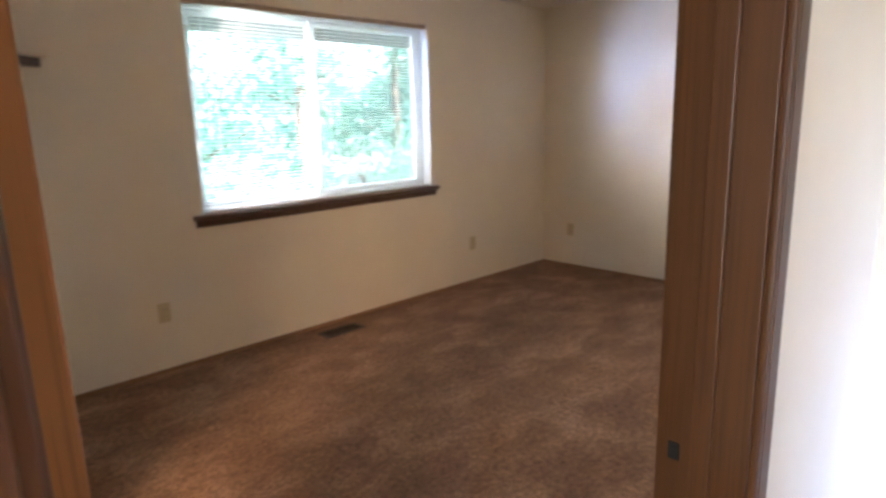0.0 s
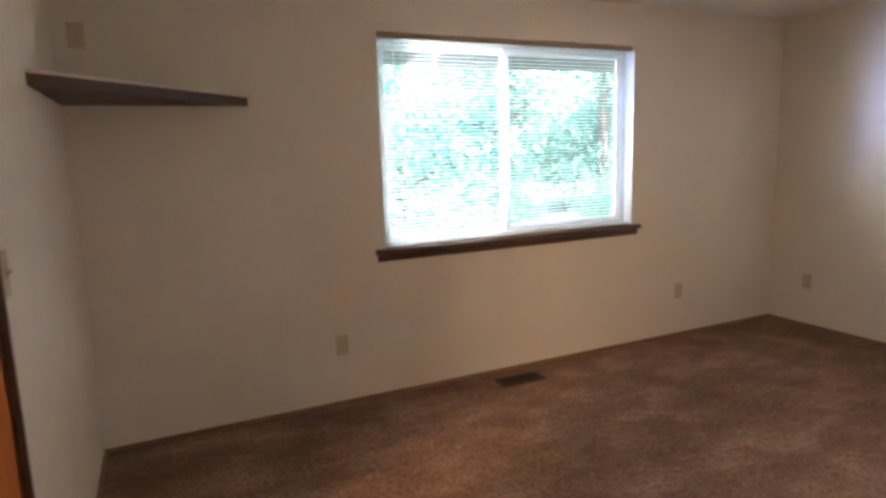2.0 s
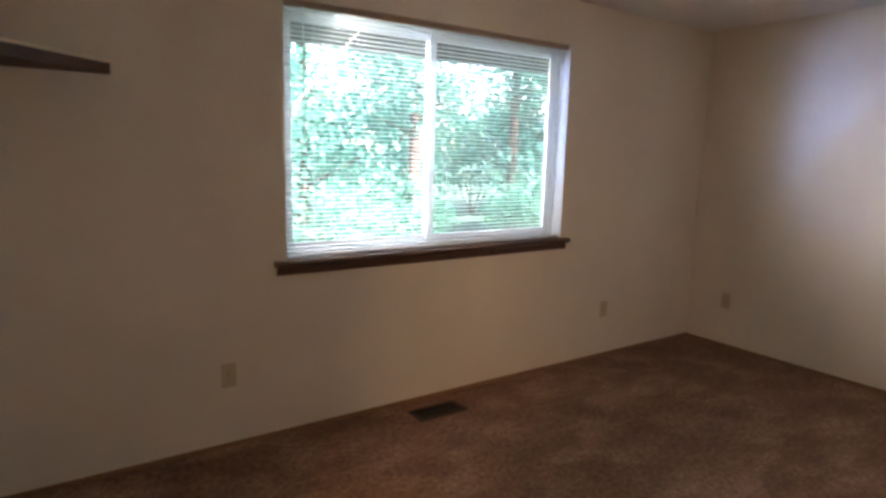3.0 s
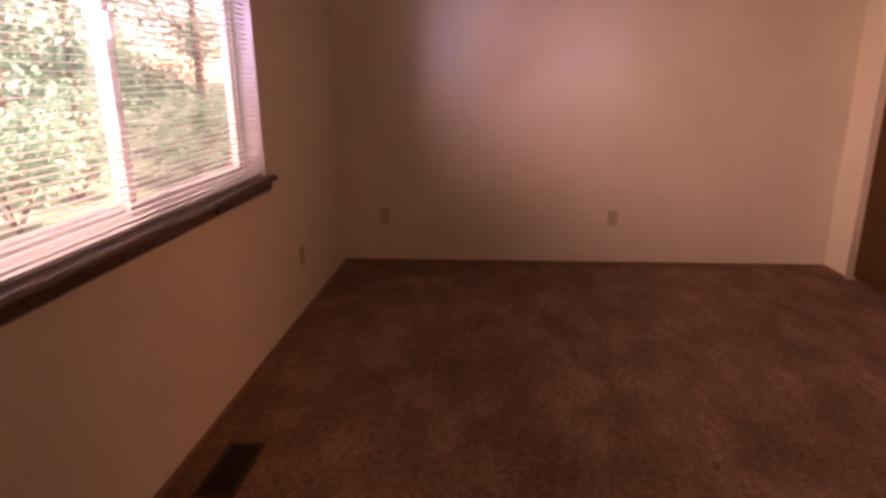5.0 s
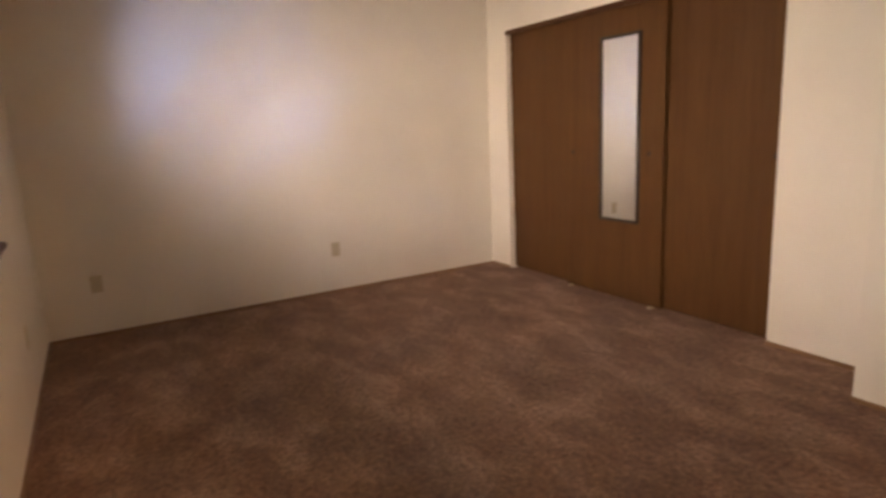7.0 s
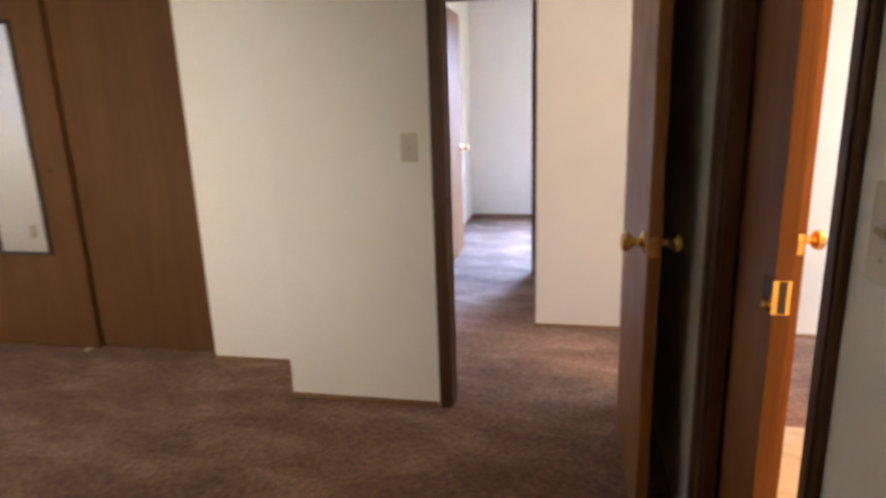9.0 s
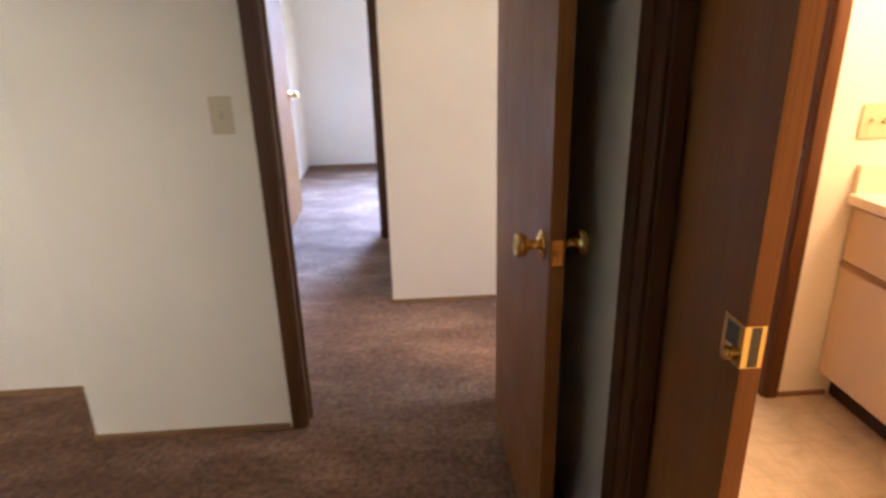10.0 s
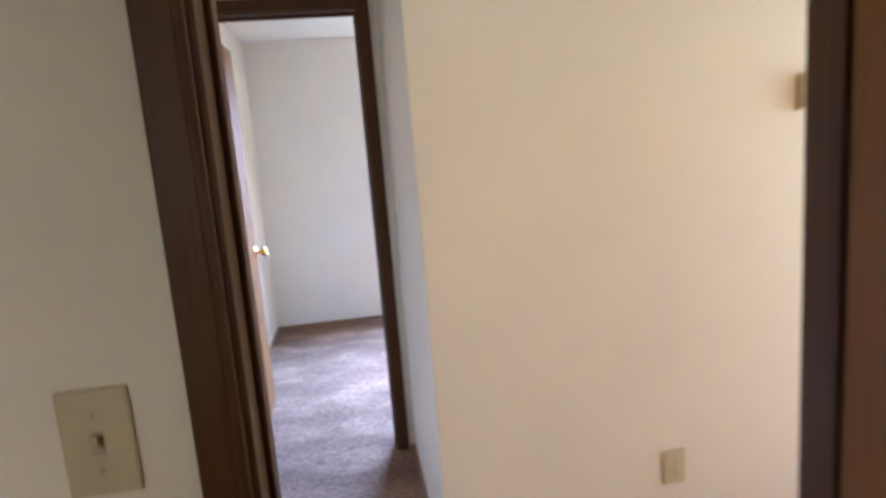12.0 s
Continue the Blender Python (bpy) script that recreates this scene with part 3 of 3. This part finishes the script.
while z < wz1 - 0.055:
    z += 0.0213
    s = slat.copy()
    scene.collection.objects.link(s)
    s.location.z = z
    s.rotation_euler.x = random.uniform(-0.012, 0.012)
for cx in (wx0 + 0.16, (wx0 + wx1) / 2 + 0.03, wx1 - 0.16):
    for cy in (0.0142, 0.0398):
        part("ladder_cord", boxes(((cx - 0.0008, cy - 0.0006, 0.915), (cx + 0.0008, cy + 0.0006, wz1 - 0.03))), BLIND, bl)
bm = lathe(bmesh.new(), [(0, 0), (0.0035, 0), (0.0035, 0.62), (0, 0.62)], pose(wx0 + 0.10, 0.005, 1.46), 8)
part("tilt_wand", bm, BLIND, bl)

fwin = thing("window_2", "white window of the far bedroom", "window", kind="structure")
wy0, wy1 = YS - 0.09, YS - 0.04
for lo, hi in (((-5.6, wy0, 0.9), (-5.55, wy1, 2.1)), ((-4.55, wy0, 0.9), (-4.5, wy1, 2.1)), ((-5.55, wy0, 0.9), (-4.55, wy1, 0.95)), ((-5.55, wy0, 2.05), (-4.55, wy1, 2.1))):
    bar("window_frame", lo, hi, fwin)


# ---- outlets, switches, small fixtures ----
def outlet(m):
    """Local: plate in the xz plane, facing -y."""
    o = thing("outlet", "ivory plastic duplex wall outlet", "outlet", "wall outlets", m=m)
    part("plate", boxes(((-0.035, -0.006, -0.0575), (0.035, 0, 0.0575)), bevel=0.003), IVORY, o)
    for dz in (0.0195, -0.0195):
        bm = lathe(bmesh.new(), [(0, 0.0078), (0.0155, 0.0078), (0.0168, 0.0068), (0.0168, 0.005)], pose(0, 0, dz, 90), 20)
        r = part("receptacle", bm, IVORY, o)
        part("slot", boxes(((-0.0075, -0.0083, dz - 0.001), (-0.0055, -0.0075, dz + 0.007)), ((0.0055, -0.0083, dz), (0.0075, -0.0075, dz + 0.006)), ((-0.0022, -0.0083, dz - 0.010), (0.0022, -0.0075, dz - 0.006))), IVORY_DARK, r)
    bm = lathe(bmesh.new(), [(0, 0.0075), (0.003, 0.007), (0.0035, 0.0058)], pose(0, 0, 0, 90), 10)
    part("screw", bm, SCREW, o)
    return o


def light_switch(m, gangs=1, label="ivory plastic toggle light switch"):
    w = 0.035 if gangs == 1 else 0.058
    o = thing("light_switch", label, "light switch", m=m)
    part("plate", boxes(((-w, -0.006, -0.0575), (w, 0, 0.0575)), bevel=0.003), IVORY, o)
    for gx in ((0,) if gangs == 1 else (-0.023, 0.023)):
        part("toggle_slot", boxes(((gx - 0.006, -0.0066, -0.0125), (gx + 0.006, -0.0055, 0.0125))), SCREW, o)
        bm = bmesh.new()
        prism(bm, [(-0.006, -0.006), (-0.006, 0.006), (-0.0175, 0.0115), (-0.019, 0.0055)], gx - 0.0042, gx + 0.0042, "yz")
        part("toggle", bm, IVORY, o)
        for dz in (0.030, -0.030):
            bm = lathe(bmesh.new(), [(0, 0.0075), (0.003, 0.007), (0.0035, 0.0058)], pose(gx, 0, dz, 90), 10)
            part("screw", bm, SCREW, o)
    return o


outlet(pose(-3.633, 0, 0.356))
outlet(pose(-1.025, 0, 0.348))
outlet(pose(-4.782, 0, 2.009))
outlet(pose(0, -0.316, 0.353, 0, 0, -90))
outlet(pose(0, -1.985, 0.348, 0, 0, -90))
outlet(pose(-5.079, YH, 0.364, 0, 0, 180))
light_switch(pose(-3.878, YD, 1.149, 0, 0, 180))
light_switch(pose(XL, -1.506, 1.167, 0, 0, 90))
light_switch(pose(-6.0, YD, 1.06, 0, 0, 180), 2, "ivory double light switch above the vanity")
light_switch(pose(-6.332, YH, 1.173, 0, 0, 180))
th = thing("thermostat", "small ivory wall thermostat in the hall", "thermostat", m=pose(-5.52, YH, 1.50, 0, 0, 180))
part("base", boxes(((-0.032, -0.008, -0.055), (0.032, 0, 0.055)), bevel=0.002), IVORY, th)
part("cover", boxes(((-0.026, -0.028, -0.048), (0.026, -0.008, 0.048)), bevel=0.004), IVORY, th)

vent = thing("floor_register", "dark brown metal floor register in the carpet", "floor register", m=pose(-2.555, -0.185, 0.001))
part("frame", boxes(((-0.155, -0.07, 0), (0.155, -0.052, 0.005)), ((-0.155, 0.052, 0), (0.155, 0.07, 0.005)), ((-0.155, -0.052, 0), (-0.132, 0.052, 0.005)), ((0.132, -0.052, 0), (0.155, 0.052, 0.005))), VENTMETAL, vent)
part("duct", boxes(((-0.132, -0.052, 0.0004), (0.132, 0.052, 0.0012))), VENTDARK, vent)
for k in range(17):
    x = -0.124 + k * 0.0155
    part("slat", boxes(((x - 0.0018, -0.052, 0.0012), (x + 0.0018, 0.052, 0.0042))), VENTMETAL, vent)

# corner shelf
sh = thing("corner_shelf", "brown triangular wooden corner shelf high on the wall", "shelf")
bm = bmesh.new()
SD = 0.83
prism(bm, [(XL + 0.002, -0.002), (-4.055, -0.002), (-4.055, -0.022), (XL + 0.002, -SD)], 1.697, 1.738)
part("board", bm, SHELFWOOD, sh)
bm = bmesh.new()
prism(bm, [(XL + 0.002, -0.002), (-4.026, -0.002), (-4.026, -0.026), (XL + 0.002, -SD - 0.012)], 1.738, 1.749)
part("top", bm, SHELFTOP, sh, "pale top edge with the light on it painted in")

# ---- bathroom ----
VX, VY0, VY1 = -5.975, YD, -1.75
van = thing("vanity_cabinet", "almond laminate bathroom vanity with oak pull strips", "vanity")
part("body", boxes(((XB + 0.002, VY0 + 0.004, 0.10), (VX - 0.018, VY1, 0.775)), bevel=0.002), LAMINATE, van)
part("toe_kick", boxes(((XB + 0.002, VY0 + 0.004, 0.004), (VX - 0.07, VY1, 0.10))), VENTMETAL, van)
y = VY0 + 0.012
while y < VY1 - 0.2:
    part("door", boxes(((VX - 0.018, y, 0.115), (VX, y + 0.375, 0.545)), bevel=0.002), LAMINATE, van)
    dr = part("drawer_front", boxes(((VX - 0.018, y, 0.572), (VX, y + 0.375, 0.765)), bevel=0.002), LAMINATE, van)
    part("pull_strip", boxes(((VX - 0.018, y, 0.547), (VX + 0.004, y + 0.375, 0.570)), bevel=0.003), OAKPULL, van)
    y += 0.385
top = thing("countertop", "cream laminate bathroom countertop with backsplash", "countertop")
part("slab", boxes(((XB + 0.002, VY0 + 0.004, 0.777), (VX + 0.022, VY1 + 0.01, 0.815)), bevel=0.006), COUNTER, top)
part("backsplash", boxes(((XB + 0.002, VY0 + 0.022, 0.815), (XB + 0.02, VY1, 0.915)), bevel=0.003), COUNTER, top)
part("side_splash", boxes(((XB + 0.002, VY0 + 0.004, 0.815), (VX + 0.01, VY0 + 0.022, 0.915)), bevel=0.003), COUNTER, top)

# ---- outside ----
ground = bmesh.new()
gv = [ground.verts.new(c) for c in ((-400, -400, -0.55), (400, -400, -0.55), (400, 400, -0.55), (-400, 400, -0.55))]
ground.faces.new(gv)
setting("ground", ground, GRASS, "grassy ground outside the house", "ground")
setting("eave", boxes(((-7.3, 0.15, 2.24), (0.6, 0.80, 2.30)), ((-7.3, 0.80, 2.05), (0.6, 0.84, 2.40)), ((-7.3, 0.15, 2.30), (0.6, 0.80, 2.34))), SOFFIT, "grey painted eave over the window", "eave")


def leaves(bm, centre, radius, count, size, rng):
    for _ in range(count):
        v = Vector((rng.gauss(0, 1), rng.gauss(0, 1), rng.gauss(0, 1))).normalized() * radius * rng.random() ** 0.4
        c = Vector(centre) + Vector((v.x, v.y, v.z * 0.8))
        e = Euler((rng.uniform(-1, 1), rng.uniform(-1, 1), rng.uniform(0, 6.28))).to_matrix()
        s = size * rng.uniform(0.6, 1.3)
        pts = [(-0.5, 0, 0), (-0.1, -0.28, 0.06), (0.5, 0, 0), (-0.1, 0.28, 0.06)]
        bm.faces.new([bm.verts.new(c + e @ (Vector(p) * s)) for p in pts])


def tree(x, y, height, spread, rng, label):
    t = thing("tree", label, "tree", "trees outside the window", m=pose(x, y, -0.55))
    bm = bmesh.new()
    lathe(bm, [(0, 0), (0.17, 0), (0.12, 0.5), (0.09, height * 0.5), (0.03, height * 0.95), (0, height)], Matrix.Identity(4), 10)
    tips = []
    for k in range(9):
        a, z0 = rng.uniform(0, 6.28), height * rng.uniform(0.15, 0.85)
        ln = spread * rng.uniform(0.5, 1.0) * (1.15 - z0 / height)
        d = Vector((math.cos(a), math.sin(a), rng.uniform(0.2, 0.7))).normalized()
        q = Vector((0, 0, 1)).rotation_difference(d).to_matrix().to_4x4()
        lathe(bm, [(0, 0), (0.045, 0), (0.028, ln * 0.5), (0.008, ln)], Matrix.Translation((0, 0, z0)) @ q, 6)
        tips.append(Vector((0, 0, z0)) + d * ln * 0.75)
        tips.append(Vector((0, 0, z0)) + d * ln * 0.4)
    part("trunk", bm, BARK, t)
    bm = bmesh.new()
    for p in tips:
        leaves(bm, p, spread * rng.uniform(0.28, 0.5), 310, 0.13, rng)
    part("crown", bm, LEAF, t)


rng = random.Random(7)
for x, y, h, s in ((-6.5, 8.5, 6.5, 2.2), (-3.2, 9.5, 7.5, 2.5), (-0.2, 7.8, 6.0, 2.2), (2.6, 9.0, 7.0, 2.6), (5.6, 7.2, 6.5, 2.4), (8.8, 9.5, 7.5, 2.8), (11.5, 6.5, 6.5, 2.4),
                   (-1.7, 7.0, 6.2, 2.3), (1.3, 6.4, 5.8, 2.2), (4.0, 6.9, 6.2, 2.4), (7.2, 7.0, 6.6, 2.5)):
    tree(x, y, h, s, rng, "leafy green tree in bright daylight outside")
SHRUBS = [(-9.0 + 2.7 * k, 12.5 + 1.2 * (k % 3), 2.0 + 0.25 * (k % 2)) for k in range(12)]
for x, y, r in (*SHRUBS, (-5.0, 5.6, 0.9), (-3.1, 6.2, 1.0), (-1.2, 5.4, 0.95), (0.8, 6.0, 1.05), (2.8, 5.0, 1.0), (4.9, 5.6, 1.1), (7.0, 4.6, 1.0), (9.2, 5.0, 1.1)):
    b = thing("shrub", "dense green shrub growing outside the window", "shrub", "shrubs outside the window", m=pose(x, y, -0.55))
    bm = bmesh.new()
    for k in range(5):
        a = k * 1.256 + rng.uniform(-0.3, 0.3)
        d = Vector((0.5 * math.cos(a), 0.5 * math.sin(a), 1)).normalized()
        q = Vector((0, 0, 1)).rotation_difference(d).to_matrix().to_4x4()
        lathe(bm, [(0, 0), (0.025, 0), (0.015, r * 0.6), (0.006, r * 1.2)], q, 6)
    part("stems", bm, BARK, b)
    bm = bmesh.new()
    for k in range(8):
        a = rng.uniform(0, 6.28)
        leaves(bm, (0.5 * r * math.cos(a), 0.5 * r * math.sin(a), r * rng.uniform(0.5, 1.5)), r * 0.5, 200 if r < 1.5 else 360, 0.11 if r < 1.5 else 0.2, rng)
    part("foliage", bm, SHRUBLEAF, b)
